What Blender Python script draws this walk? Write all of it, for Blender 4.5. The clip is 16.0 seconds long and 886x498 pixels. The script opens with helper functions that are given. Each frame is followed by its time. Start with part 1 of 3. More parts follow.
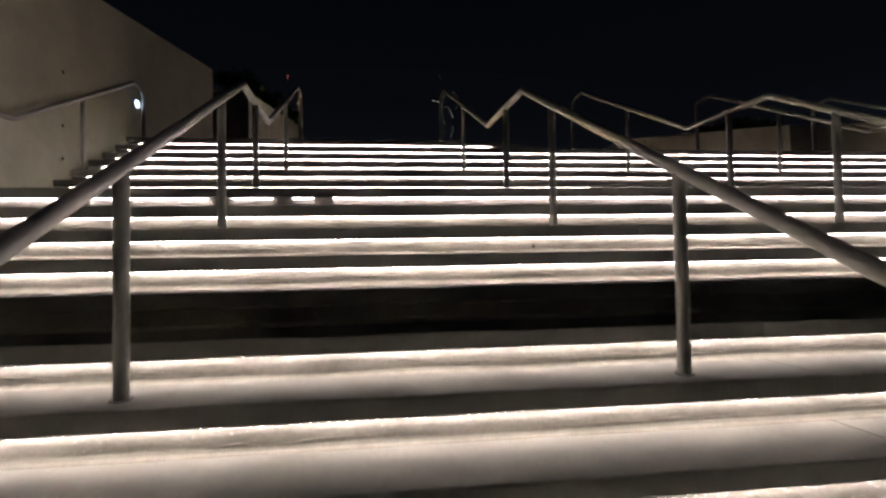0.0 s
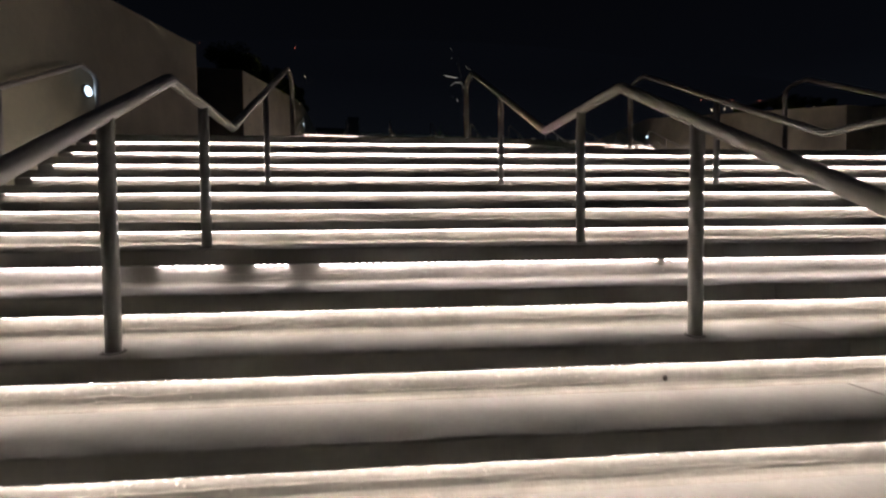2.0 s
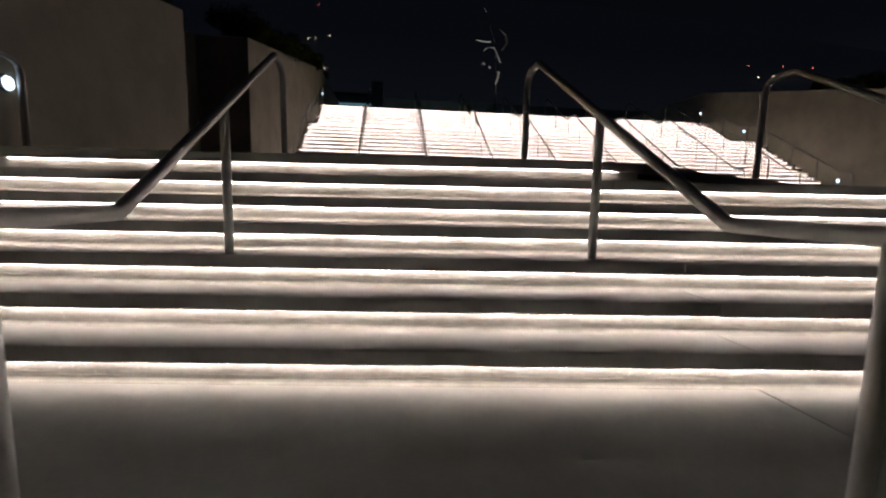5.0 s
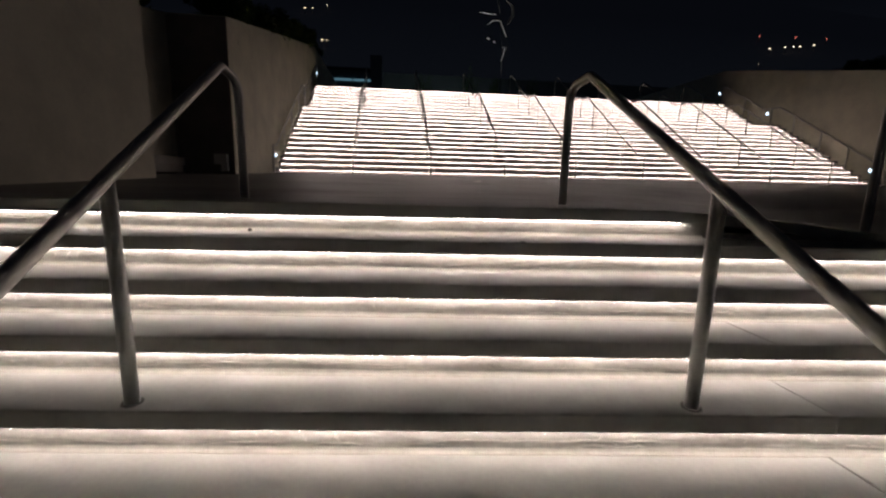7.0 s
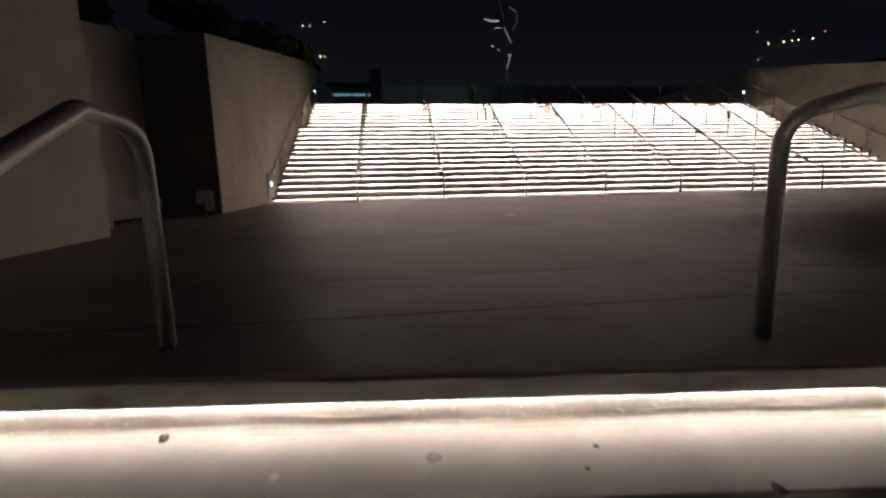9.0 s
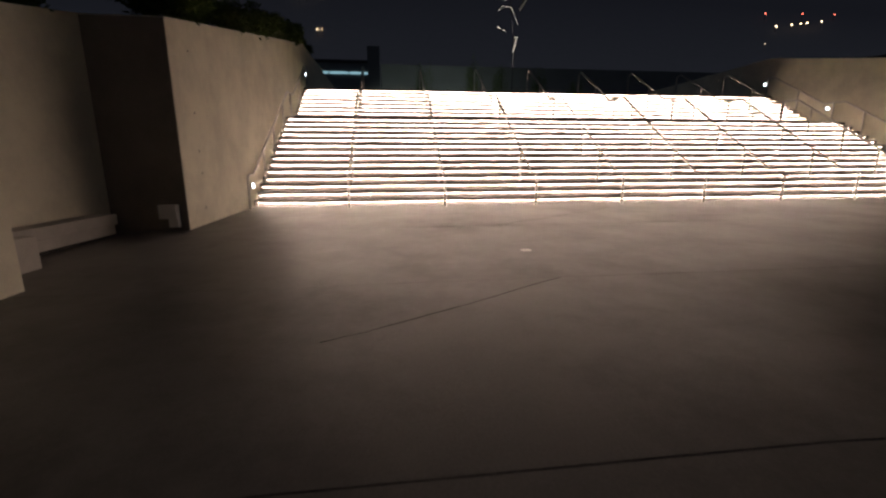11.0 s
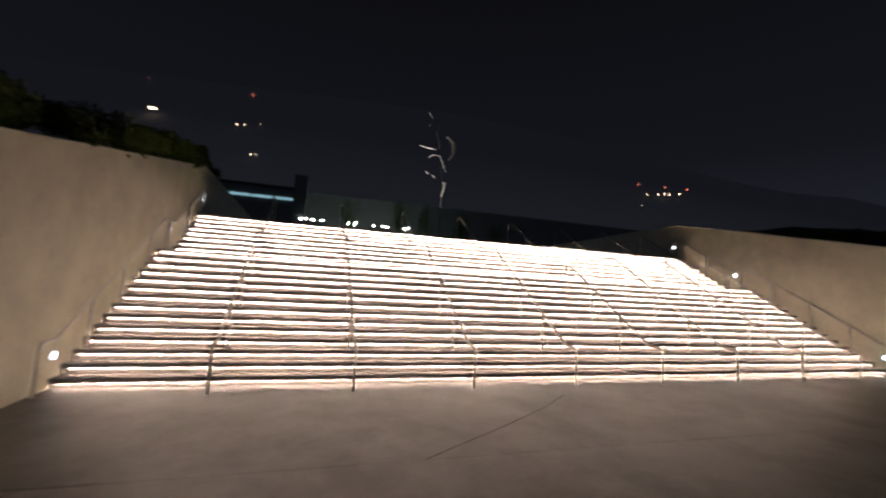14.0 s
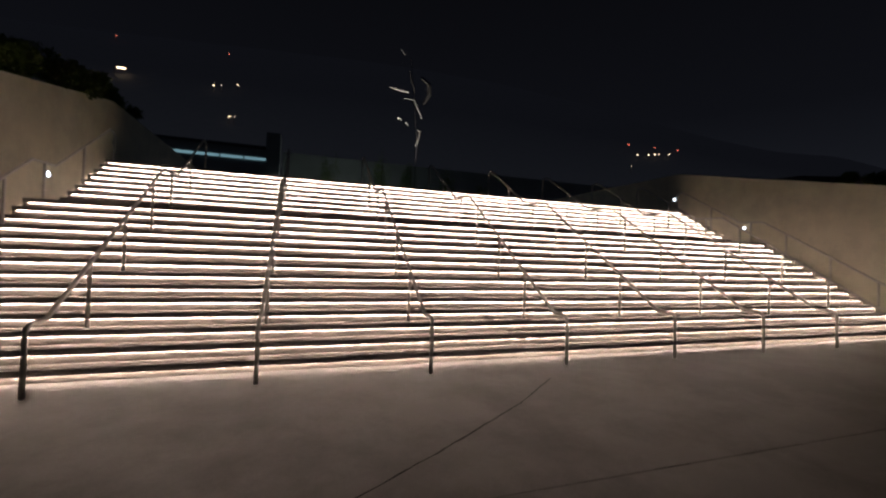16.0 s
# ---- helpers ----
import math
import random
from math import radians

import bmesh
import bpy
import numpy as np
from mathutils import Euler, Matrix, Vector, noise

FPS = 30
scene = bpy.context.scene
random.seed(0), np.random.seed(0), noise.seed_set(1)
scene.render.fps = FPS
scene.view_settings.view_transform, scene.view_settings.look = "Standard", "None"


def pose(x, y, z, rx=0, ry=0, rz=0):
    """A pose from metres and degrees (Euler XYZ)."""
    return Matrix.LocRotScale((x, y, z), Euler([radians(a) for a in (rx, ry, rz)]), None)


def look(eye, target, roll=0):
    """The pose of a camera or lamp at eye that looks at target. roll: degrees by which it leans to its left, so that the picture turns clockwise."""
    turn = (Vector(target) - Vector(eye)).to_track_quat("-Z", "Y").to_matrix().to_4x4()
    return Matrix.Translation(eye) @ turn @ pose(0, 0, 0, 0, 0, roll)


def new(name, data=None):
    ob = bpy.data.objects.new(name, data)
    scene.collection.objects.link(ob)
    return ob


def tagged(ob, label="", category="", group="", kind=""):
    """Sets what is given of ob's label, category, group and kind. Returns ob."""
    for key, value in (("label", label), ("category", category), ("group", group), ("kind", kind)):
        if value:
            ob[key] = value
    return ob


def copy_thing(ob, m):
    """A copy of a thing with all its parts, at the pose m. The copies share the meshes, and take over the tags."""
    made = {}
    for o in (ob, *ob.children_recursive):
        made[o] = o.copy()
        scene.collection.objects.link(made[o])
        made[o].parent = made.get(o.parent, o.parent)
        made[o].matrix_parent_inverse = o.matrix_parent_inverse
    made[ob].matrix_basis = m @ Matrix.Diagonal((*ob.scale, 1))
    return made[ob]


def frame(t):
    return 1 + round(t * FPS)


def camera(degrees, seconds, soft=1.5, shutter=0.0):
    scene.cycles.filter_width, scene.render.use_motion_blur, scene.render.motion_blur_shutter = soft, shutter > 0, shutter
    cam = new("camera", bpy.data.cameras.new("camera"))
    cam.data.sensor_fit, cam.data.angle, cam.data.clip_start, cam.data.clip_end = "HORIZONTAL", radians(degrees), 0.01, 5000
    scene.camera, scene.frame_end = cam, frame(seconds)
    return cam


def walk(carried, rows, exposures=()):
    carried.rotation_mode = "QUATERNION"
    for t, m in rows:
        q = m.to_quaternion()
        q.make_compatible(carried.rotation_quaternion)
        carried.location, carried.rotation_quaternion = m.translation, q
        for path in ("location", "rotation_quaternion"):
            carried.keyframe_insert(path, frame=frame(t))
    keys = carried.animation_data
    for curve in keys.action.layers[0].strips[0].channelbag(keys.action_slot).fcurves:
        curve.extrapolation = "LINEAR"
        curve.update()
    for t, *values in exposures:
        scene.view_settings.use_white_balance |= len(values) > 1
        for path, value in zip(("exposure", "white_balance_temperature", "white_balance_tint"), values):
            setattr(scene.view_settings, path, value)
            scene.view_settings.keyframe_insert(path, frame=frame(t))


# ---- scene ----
cam = camera(94.18, 16.0, soft=2.4, shutter=0.4)
PATH = [
    (0.0, pose(-0.516, -0.874, 0.923, 91.22, 0.95, -11.56)),
    (0.5, pose(-0.499, -0.477, 1.060, 90.38, 0.83, -11.79)),
    (1.0, pose(-0.487, -0.209, 1.251, 90.11, 0.70, -11.26)),
    (1.5, pose(-0.524, 0.085, 1.387, 88.36, 0.57, -12.07)),
    (2.0, pose(-0.469, 0.327, 1.535, 87.96, 0.55, -10.35)),
    (2.5, pose(-0.491, 0.590, 1.694, 87.52, 0.28, -10.97)),
    (3.0, pose(-0.437, 0.777, 1.792, 86.32, -0.02, -11.13)),
    (3.5, pose(-0.468, 1.036, 1.927, 85.28, 0.09, -9.74)),
    (6.0, pose(-0.394, 2.246, 2.610, 81.71, -1.57, -6.88)),
    (6.5, pose(-0.395, 2.485, 2.753, 80.68, -1.74, -7.60)),
    (7.0, pose(-0.381, 2.774, 2.881, 80.02, -1.19, -7.15)),
    (7.5, pose(-0.471, 3.091, 2.977, 79.71, -0.58, -7.96)),
    (8.0, pose(-0.492, 3.404, 3.073, 81.03, 0.40, -7.42)),
    (8.5, pose(-0.515, 3.831, 3.125, 81.80, 1.24, -6.68)),
    (9.0, pose(-0.531, 4.206, 3.262, 81.24, 1.31, -6.82)),
    (11.5, pose(-0.414, 5.604, 3.952, 78.32, -0.14, -6.86)),
    (12.0, pose(-0.348, 5.943, 4.052, 78.91, 0.18, -4.03)),
    (12.5, pose(-0.353, 6.366, 4.234, 80.80, -0.04, -3.65)),
    (13.0, pose(-0.334, 6.828, 4.258, 83.32, 0.41, -0.53)),
    (13.5, pose(-0.270, 7.232, 4.458, 90.98, -2.16, -4.88)),
    (14.0, pose(-0.044, 7.678, 4.653, 96.08, -2.92, -17.74)),
    (14.5, pose(0.234, 8.144, 4.680, 95.69, -1.65, -22.95)),
    (15.0, pose(0.521, 8.587, 4.657, 94.38, -1.06, -23.55)),
    (15.5, pose(0.954, 9.013, 4.631, 91.91, -2.08, -20.76)),
    (16.0, pose(1.253, 9.546, 4.513, 91.25, -1.92, -19.03)),
]
walk(cam, PATH, exposures=[(0.0, 0.0, 6450, 11), (1.0, 0.25, 6450, 11), (1.5, 0.1, 6450, 11), (2.0, 0.0, 6450, 11), (3.5, 0.25, 6350, 11), (6.0, 0.05, 6350, 11), (7.5, 0.1, 6350, 11), (8.5, 0.2, 6400, 11), (9.0, 0.6, 6600, 13),
    (11.5, 1.75, 7400, 15), (12.5, 1.65, 7450, 15), (13.5, 1.7, 7300, 15), (14.5, 1.6, 7150, 14), (15.0, 1.45, 7150, 14), (16.0, 1.0, 7150, 14)])
# ---- light, world, exposure ----
world = bpy.data.worlds.new("night")
scene.world = world
world.use_nodes = True
wn = world.node_tree
wn.nodes.clear()
w_out = wn.nodes.new("ShaderNodeOutputWorld")
w_bg = wn.nodes.new("ShaderNodeBackground")
w_tc = wn.nodes.new("ShaderNodeTexCoord")
w_sep = wn.nodes.new("ShaderNodeSeparateXYZ")
w_ramp = wn.nodes.new("ShaderNodeValToRGB")
w_ramp.color_ramp.elements[0].position, w_ramp.color_ramp.elements[0].color = 0.0, (0.0135, 0.0168, 0.0245, 1)
w_ramp.color_ramp.elements[1].position, w_ramp.color_ramp.elements[1].color = 0.70, (0.0022, 0.0024, 0.0034, 1)
mid = w_ramp.color_ramp.elements.new(0.30)
mid.color = (0.0046, 0.0055, 0.0085, 1)
wn.links.new(w_tc.outputs["Generated"], w_sep.inputs[0])
wn.links.new(w_sep.outputs["Z"], w_ramp.inputs[0])
wn.links.new(w_ramp.outputs[0], w_bg.inputs["Color"])
wn.links.new(w_bg.outputs[0], w_out.inputs[0])
w_bg.inputs["Strength"].default_value = 0.44

LED_POWER = 31.0
LAMP_POWER = 4.0

# ---- materials ----


def material(name, base, rough=0.8, metal=0.0, var=0.25, scale=3.0, fine=60.0, bump=0.15, stain=0.0, stain_scale=0.7, tint=None, per_object=0.0, spec=0.5):
    """A procedural surface: two scales of variation, stains and fine relief, in metres."""
    m = bpy.data.materials.new(name)
    m.use_nodes = True
    nt = m.node_tree
    n, l = nt.nodes, nt.links
    bsdf = n["Principled BSDF"]
    tc = n.new("ShaderNodeTexCoord")
    big = n.new("ShaderNodeTexNoise")
    big.inputs["Scale"].default_value, big.inputs["Detail"].default_value = scale, 5
    small = n.new("ShaderNodeTexNoise")
    small.inputs["Scale"].default_value, small.inputs["Detail"].default_value = fine, 3
    l.new(tc.outputs["Object"], big.inputs["Vector"])
    l.new(tc.outputs["Object"], small.inputs["Vector"])
    ramp = n.new("ShaderNodeValToRGB")
    b = Vector(base)
    t = Vector(tint) if tint else b * (1 - var)
    ramp.color_ramp.elements[0].position, ramp.color_ramp.elements[0].color = 0.3, (*t, 1)
    ramp.color_ramp.elements[1].position, ramp.color_ramp.elements[1].color = 0.7, (*b, 1)
    mixf = n.new("ShaderNodeMath")
    mixf.operation = "MULTIPLY_ADD"
    mixf.inputs[1].default_value = 0.35
    l.new(small.outputs["Fac"], mixf.inputs[0])
    sub = n.new("ShaderNodeMath")
    sub.operation = "MULTIPLY"
    sub.inputs[1].default_value = 0.65
    l.new(big.outputs["Fac"], sub.inputs[0])
    l.new(sub.outputs[0], mixf.inputs[2])
    l.new(mixf.outputs[0], ramp.inputs["Fac"])
    col = ramp.outputs["Color"]
    if stain:
        sn = n.new("ShaderNodeTexNoise")
        sn.inputs["Scale"].default_value, sn.inputs["Detail"].default_value, sn.inputs["Roughness"].default_value = stain_scale, 6, 0.7
        l.new(tc.outputs["Object"], sn.inputs["Vector"])
        sr = n.new("ShaderNodeValToRGB")
        sr.color_ramp.elements[0].position, sr.color_ramp.elements[0].color = 0.38, (1 - stain, 1 - stain, 1 - stain, 1)
        sr.color_ramp.elements[1].position, sr.color_ramp.elements[1].color = 0.58, (1, 1, 1, 1)
        l.new(sn.outputs["Fac"], sr.inputs["Fac"])
        mx = n.new("ShaderNodeMix")
        mx.data_type, mx.blend_type = "RGBA", "MULTIPLY"
        mx.inputs[0].default_value = 1.0
        l.new(col, mx.inputs[6])
        l.new(sr.outputs["Color"], mx.inputs[7])
        col = mx.outputs[2]
    if per_object:
        oi = n.new("ShaderNodeObjectInfo")
        hv = n.new("ShaderNodeHueSaturation")
        mr = n.new("ShaderNodeMapRange")
        mr.inputs["To Min"].default_value, mr.inputs["To Max"].default_value = 1 - per_object, 1 + per_object
        l.new(oi.outputs["Random"], mr.inputs["Value"])
        l.new(mr.outputs[0], hv.inputs["Value"])
        l.new(col, hv.inputs["Color"])
        col = hv.outputs["Color"]
    l.new(col, bsdf.inputs["Base Color"])
    rr = n.new("ShaderNodeMapRange")
    rr.inputs["To Min"].default_value, rr.inputs["To Max"].default_value = max(rough - 0.12, 0.02), min(rough + 0.1, 1)
    l.new(big.outputs["Fac"], rr.inputs["Value"])
    l.new(rr.outputs[0], bsdf.inputs["Roughness"])
    bsdf.inputs["Metallic"].default_value = metal
    bsdf.inputs["Specular IOR Level"].default_value = spec
    if bump:
        bp = n.new("ShaderNodeBump")
        bp.inputs["Strength"].default_value, bp.inputs["Distance"].default_value = bump, 0.01
        l.new(mixf.outputs[0], bp.inputs["Height"])
        l.new(bp.outputs["Normal"], bsdf.inputs["Normal"])
    return m


def glow(name, color, strength, pitch=0.0):
    """A surface that gives off light; pitch: the spacing of its single diodes along x."""
    m = bpy.data.materials.new(name)
    m.use_nodes = True
    nt = m.node_tree
    n, l = nt.nodes, nt.links
    n.clear()
    out = n.new("ShaderNodeOutputMaterial")
    em = n.new("ShaderNodeEmission")
    em.inputs["Color"].default_value = (*color, 1)
    em.inputs["Strength"].default_value = strength
    l.new(em.outputs[0], out.inputs[0])
    if pitch:
        tc = n.new("ShaderNodeTexCoord")
        sp = n.new("ShaderNodeSeparateXYZ")
        l.new(tc.outputs["Object"], sp.inputs[0])
        mul = n.new("ShaderNodeMath")
        mul.operation, mul.inputs[1].default_value = "MULTIPLY", 2 * math.pi / pitch
        sine = n.new("ShaderNodeMath")
        sine.operation = "SINE"
        mr = n.new("ShaderNodeMapRange")
        mr.inputs["From Min"].default_value, mr.inputs["From Max"].default_value = -0.05, 0.9
        mr.inputs["To Min"].default_value, mr.inputs["To Max"].default_value = 0.02 * strength, 2.2 * strength
        l.new(sp.outputs["X"], mul.inputs[0])
        l.new(mul.outputs[0], sine.inputs[0])
        l.new(sine.outputs[0], mr.inputs["Value"])
        l.new(mr.outputs[0], em.inputs["Strength"])
    return m


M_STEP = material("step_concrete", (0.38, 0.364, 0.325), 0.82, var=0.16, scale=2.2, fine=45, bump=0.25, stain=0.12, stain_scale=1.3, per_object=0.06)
# darker copies for the upper stairs, toned down so their light doesn't burn out
M_STEP_DIM = material("dimmed_step_concrete", (0.255, 0.237, 0.217), 0.82, var=0.22, scale=2.2, fine=45, bump=0.25, stain=0.22, stain_scale=1.3, per_object=0.06)
M_RISER_DIM = material("dimmed_riser_concrete", (0.27, 0.248, 0.222), 0.85, var=0.3, scale=3.5, fine=55, bump=0.35, stain=0.3, stain_scale=2.2)
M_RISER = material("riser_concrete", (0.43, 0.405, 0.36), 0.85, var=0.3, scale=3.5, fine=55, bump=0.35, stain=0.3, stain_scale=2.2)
M_MORTAR = material("mortar", (0.45, 0.42, 0.36), 0.95, var=0.3, scale=14, fine=120, bump=0.6)
M_PLAZA = material("plaza_paving", (0.255, 0.246, 0.232), 0.50, var=0.38, scale=1.1, fine=70, bump=0.3, stain=0.42, stain_scale=0.5)
M_JOINT = material("joint_filler_and_gap_shade", (0.03, 0.028, 0.026), 0.95, var=0.4, scale=8, fine=90)
M_WALL = material("wall_stucco", (0.84, 0.80, 0.645), 0.9, var=0.13, scale=1.4, fine=38, bump=0.4, stain=0.16, stain_scale=1.1)
M_BENCH = material("bench_concrete", (0.55, 0.52, 0.47), 0.85, var=0.2, scale=2.5, fine=50, bump=0.25, stain=0.2)
M_RAIL = material("rail_steel", (0.72, 0.70, 0.66), 0.44, metal=0.10, var=0.2, scale=6, fine=90, bump=0.06)
M_CHANNEL = material("channel_aluminium", (0.40, 0.39, 0.37), 0.5, metal=0.5, var=0.2, scale=9, fine=80, bump=0.05)
M_FOOTRING = material("post_foot_dark", (0.13, 0.12, 0.105), 0.9, var=0.4, scale=14, fine=120, bump=0.4)
M_DEAD = material("dead_strip_plastic", (0.20, 0.19, 0.17), 0.6, var=0.3, scale=9, fine=80, bump=0.05)
M_LED = glow("led_light", (1.0, 0.865, 0.80), LED_POWER, pitch=0.0333)
M_LEDOLD = glow("aged_led_light", (1.0, 0.87, 0.86), LED_POWER * 1.05, pitch=0.0333)
M_LEDB = glow("led_light_upper", (1.0, 0.79, 0.705), LED_POWER * 0.63)
M_LAMP = glow("wall_lamp_light", (0.62, 0.80, 1.0), LAMP_POWER)
M_LAMPRING = material("lamp_ring_steel", (0.45, 0.45, 0.45), 0.4, metal=0.8, var=0.15, scale=10, fine=90, bump=0.04)
M_SOIL = material("bank_soil", (0.055, 0.045, 0.033), 0.95, var=0.45, scale=2.0, fine=25, bump=0.8)
M_HILL = material("hillside_haze_glow", (0.07, 0.065, 0.06), 0.95, var=0.35, scale=0.2, fine=4, bump=0.4)
# night haze is painted as a faint blue glow, strongest low on the hill
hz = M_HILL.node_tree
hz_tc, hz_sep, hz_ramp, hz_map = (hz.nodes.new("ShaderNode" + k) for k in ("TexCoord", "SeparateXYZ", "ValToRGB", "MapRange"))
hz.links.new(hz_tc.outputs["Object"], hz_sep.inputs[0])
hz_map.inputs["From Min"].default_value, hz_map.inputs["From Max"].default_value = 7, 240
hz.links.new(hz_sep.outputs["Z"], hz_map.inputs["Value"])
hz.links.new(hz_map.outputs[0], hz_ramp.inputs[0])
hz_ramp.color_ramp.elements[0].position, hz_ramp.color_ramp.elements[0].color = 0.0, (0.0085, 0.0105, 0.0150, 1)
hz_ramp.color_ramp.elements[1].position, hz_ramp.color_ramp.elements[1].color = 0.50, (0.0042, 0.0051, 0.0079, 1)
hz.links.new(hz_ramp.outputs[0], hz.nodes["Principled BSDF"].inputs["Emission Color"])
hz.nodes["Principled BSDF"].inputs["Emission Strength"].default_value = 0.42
M_LEAF = material("shrub_leaf", (0.145, 0.215, 0.055), 0.6, var=0.5, scale=4, fine=40, bump=0.0, per_object=0.25)
lf = M_LEAF.node_tree
lf_tr, lf_mix = lf.nodes.new("ShaderNodeBsdfTranslucent"), lf.nodes.new("ShaderNodeMixShader")
lf.links.new(lf.nodes["Principled BSDF"].inputs["Base Color"].links[0].from_socket, lf_tr.inputs["Color"])
lf_mix.inputs[0].default_value = 0.4
lf.links.new(lf.nodes["Principled BSDF"].outputs[0], lf_mix.inputs[1])
lf.links.new(lf_tr.outputs[0], lf_mix.inputs[2])
lf.links.new(lf_mix.outputs[0], lf.nodes["Material Output"].inputs[0])
M_BARK = material("bark", (0.10, 0.075, 0.05), 0.9, var=0.4, scale=9, fine=60, bump=0.7)
M_FARWALL = material("far_building_plaster", (0.22, 0.24, 0.25), 0.9, var=0.2, scale=0.5, fine=10, bump=0.1)
M_DARK = material("dark_metal", (0.05, 0.05, 0.055), 0.5, metal=0.3, var=0.3, scale=5, fine=60)
M_BLUEWIN = glow("blue_window_light", (0.25, 0.52, 0.66), 0.26)
M_WHITELAMP = glow("post_lamp_light", (0.80, 1.0, 0.95), 38.0)
M_WARM = glow("far_warm_light", (1.0, 0.80, 0.56), 2.6)
M_RED = glow("far_red_light", (1.0, 0.22, 0.16), 2.0)
M_STEEL = material("brushed_steel", (0.72, 0.72, 0.72), 0.5, metal=0.4, var=0.1, scale=3, fine=40, bump=0.04)
# steel darkened in colour for the blades that catch less light
M_STEEL_DIM = material("dimmed_steel", (0.12, 0.12, 0.125), 0.7, metal=0.3, var=0.3, scale=3, fine=40, bump=0.06)
M_WHITEBOX = material("white_painted_steel", (0.80, 0.79, 0.75), 0.55, var=0.12, scale=6, fine=60, bump=0.05)
M_LITTER = material("white_paper", (0.75, 0.73, 0.68), 0.8, var=0.12, scale=20, fine=90, bump=0.1)
M_GUM = material("dried_gum", (0.07, 0.06, 0.055), 0.8, var=0.3, scale=30, fine=150, bump=0.3)

# ---- building helpers ----


def thing(name, label, category, group="", at=(0, 0, 0), kind=""):
    ob = new(name)
    ob.empty_display_size = 0.1
    ob.location = at
    return tagged(ob, label, category, group, kind)


def part(name, bm, mat, parent, label="", smooth=False):
    me = bpy.data.meshes.new(name)
    bm.to_mesh(me)
    bm.free()
    me.materials.append(mat)
    if smooth:
        for p in me.polygons:
            p.use_smooth = True
    ob = new(name, me)
    ob.parent = parent
    if label:
        ob["label"] = label
    return ob


def solid(name, bm, mat, label, category, kind="", group="", smooth=False):
    return tagged(part(name, bm, mat, None, smooth=smooth), label, category, group, kind)


def share(name, me, parent, loc=(0, 0, 0)):
    ob = new(name, me)
    ob.parent = parent
    ob.location = loc
    return ob


def add_prism(bm, corners, bevel=0.0):
    """A closed solid from 8 corners: four below, the four above in the same order."""
    v = [bm.verts.new(c) for c in corners]
    for f in ((3, 2, 1, 0), (4, 5, 6, 7), (0, 1, 5, 4), (1, 2, 6, 5), (2, 3, 7, 6), (3, 0, 4, 7)):
        bm.faces.new([v[i] for i in f])
    if bevel:
        es = list({e for q in v for e in q.link_edges})
        bmesh.ops.bevel(bm, geom=es, offset=bevel, segments=2, affect="EDGES", profile=0.6)
    return v


def add_box(bm, x0, x1, y0, y1, z0, z1, bevel=0.0):
    return add_prism(bm, [(x0, y0, z0), (x1, y0, z0), (x1, y1, z0), (x0, y1, z0), (x0, y0, z1), (x1, y0, z1), (x1, y1, z1), (x0, y1, z1)], bevel)


def box(x0, x1, y0, y1, z0, z1, bevel=0.0):
    bm = bmesh.new()
    add_box(bm, x0, x1, y0, y1, z0, z1, bevel)
    return bm


def add_tube(bm, pts, r, sides=12, cap=True, r_end=None):
    """A round tube along a polyline."""
    pts = [Vector(p) for p in pts]
    rings = []
    for i, p in enumerate(pts):
        a = (p - pts[i - 1]).normalized() if i else (pts[1] - p).normalized()
        b = (pts[i + 1] - p).normalized() if i + 1 < len(pts) else a
        d = (a + b).normalized()
        k = 1 / max(0.5, math.sqrt(max(0.0, (1 + a.dot(b)) / 2)))
        ref = Vector((1, 0, 0)) if abs(d.x) < 0.9 else Vector((0, 1, 0))
        u = d.cross(ref).normalized()
        w = d.cross(u).normalized()
        rr = r if r_end is None else r + (r_end - r) * i / (len(pts) - 1)
        rings.append([bm.verts.new(p + (u * math.cos(q) * (k if abs(u.x) < 0.5 else 1) + w * math.sin(q)) * rr) for q in (2 * math.pi * s / sides for s in range(sides))])
    for A, B in zip(rings, rings[1:]):
        for s in range(sides):
            bm.faces.new((A[s], A[(s + 1) % sides], B[(s + 1) % sides], B[s]))
    if cap:
        bm.faces.new(rings[0][::-1])
        bm.faces.new(rings[-1])
    bmesh.ops.recalc_face_normals(bm, faces=bm.faces[:])
    return rings


def tube(pts, r, sides=12, r_end=None):
    bm = bmesh.new()
    add_tube(bm, pts, r, sides, True, r_end)
    return bm


def rounded(pts, radius, n=5):
    """The polyline with its inner corners rounded."""
    pts = [Vector(p) for p in pts]
    out = [pts[0]]
    for a, b, c in zip(pts, pts[1:], pts[2:]):
        u, w = (a - b), (c - b)
        k = min(radius, u.length * 0.45, w.length * 0.45)
        p, q = b + u.normalized() * k, b + w.normalized() * k
        for i in range(n + 1):
            t = i / n
            out.append(p * (1 - t) ** 2 + b * 2 * t * (1 - t) + q * t * t)
    return out + [pts[-1]]


def bent(pts, round_at, big=0.13, small=0.025):
    """A polyline with soft bends at some corners and tight welded ones at the rest."""
    pts = [Vector(p) for p in pts]
    out = [pts[0]]
    for i in range(1, len(pts) - 1):
        seg = rounded(pts[i - 1:i + 2], big if i in round_at else small, 6 if i in round_at else 2)
        out += seg[1:-1]
    return out + [pts[-1]]


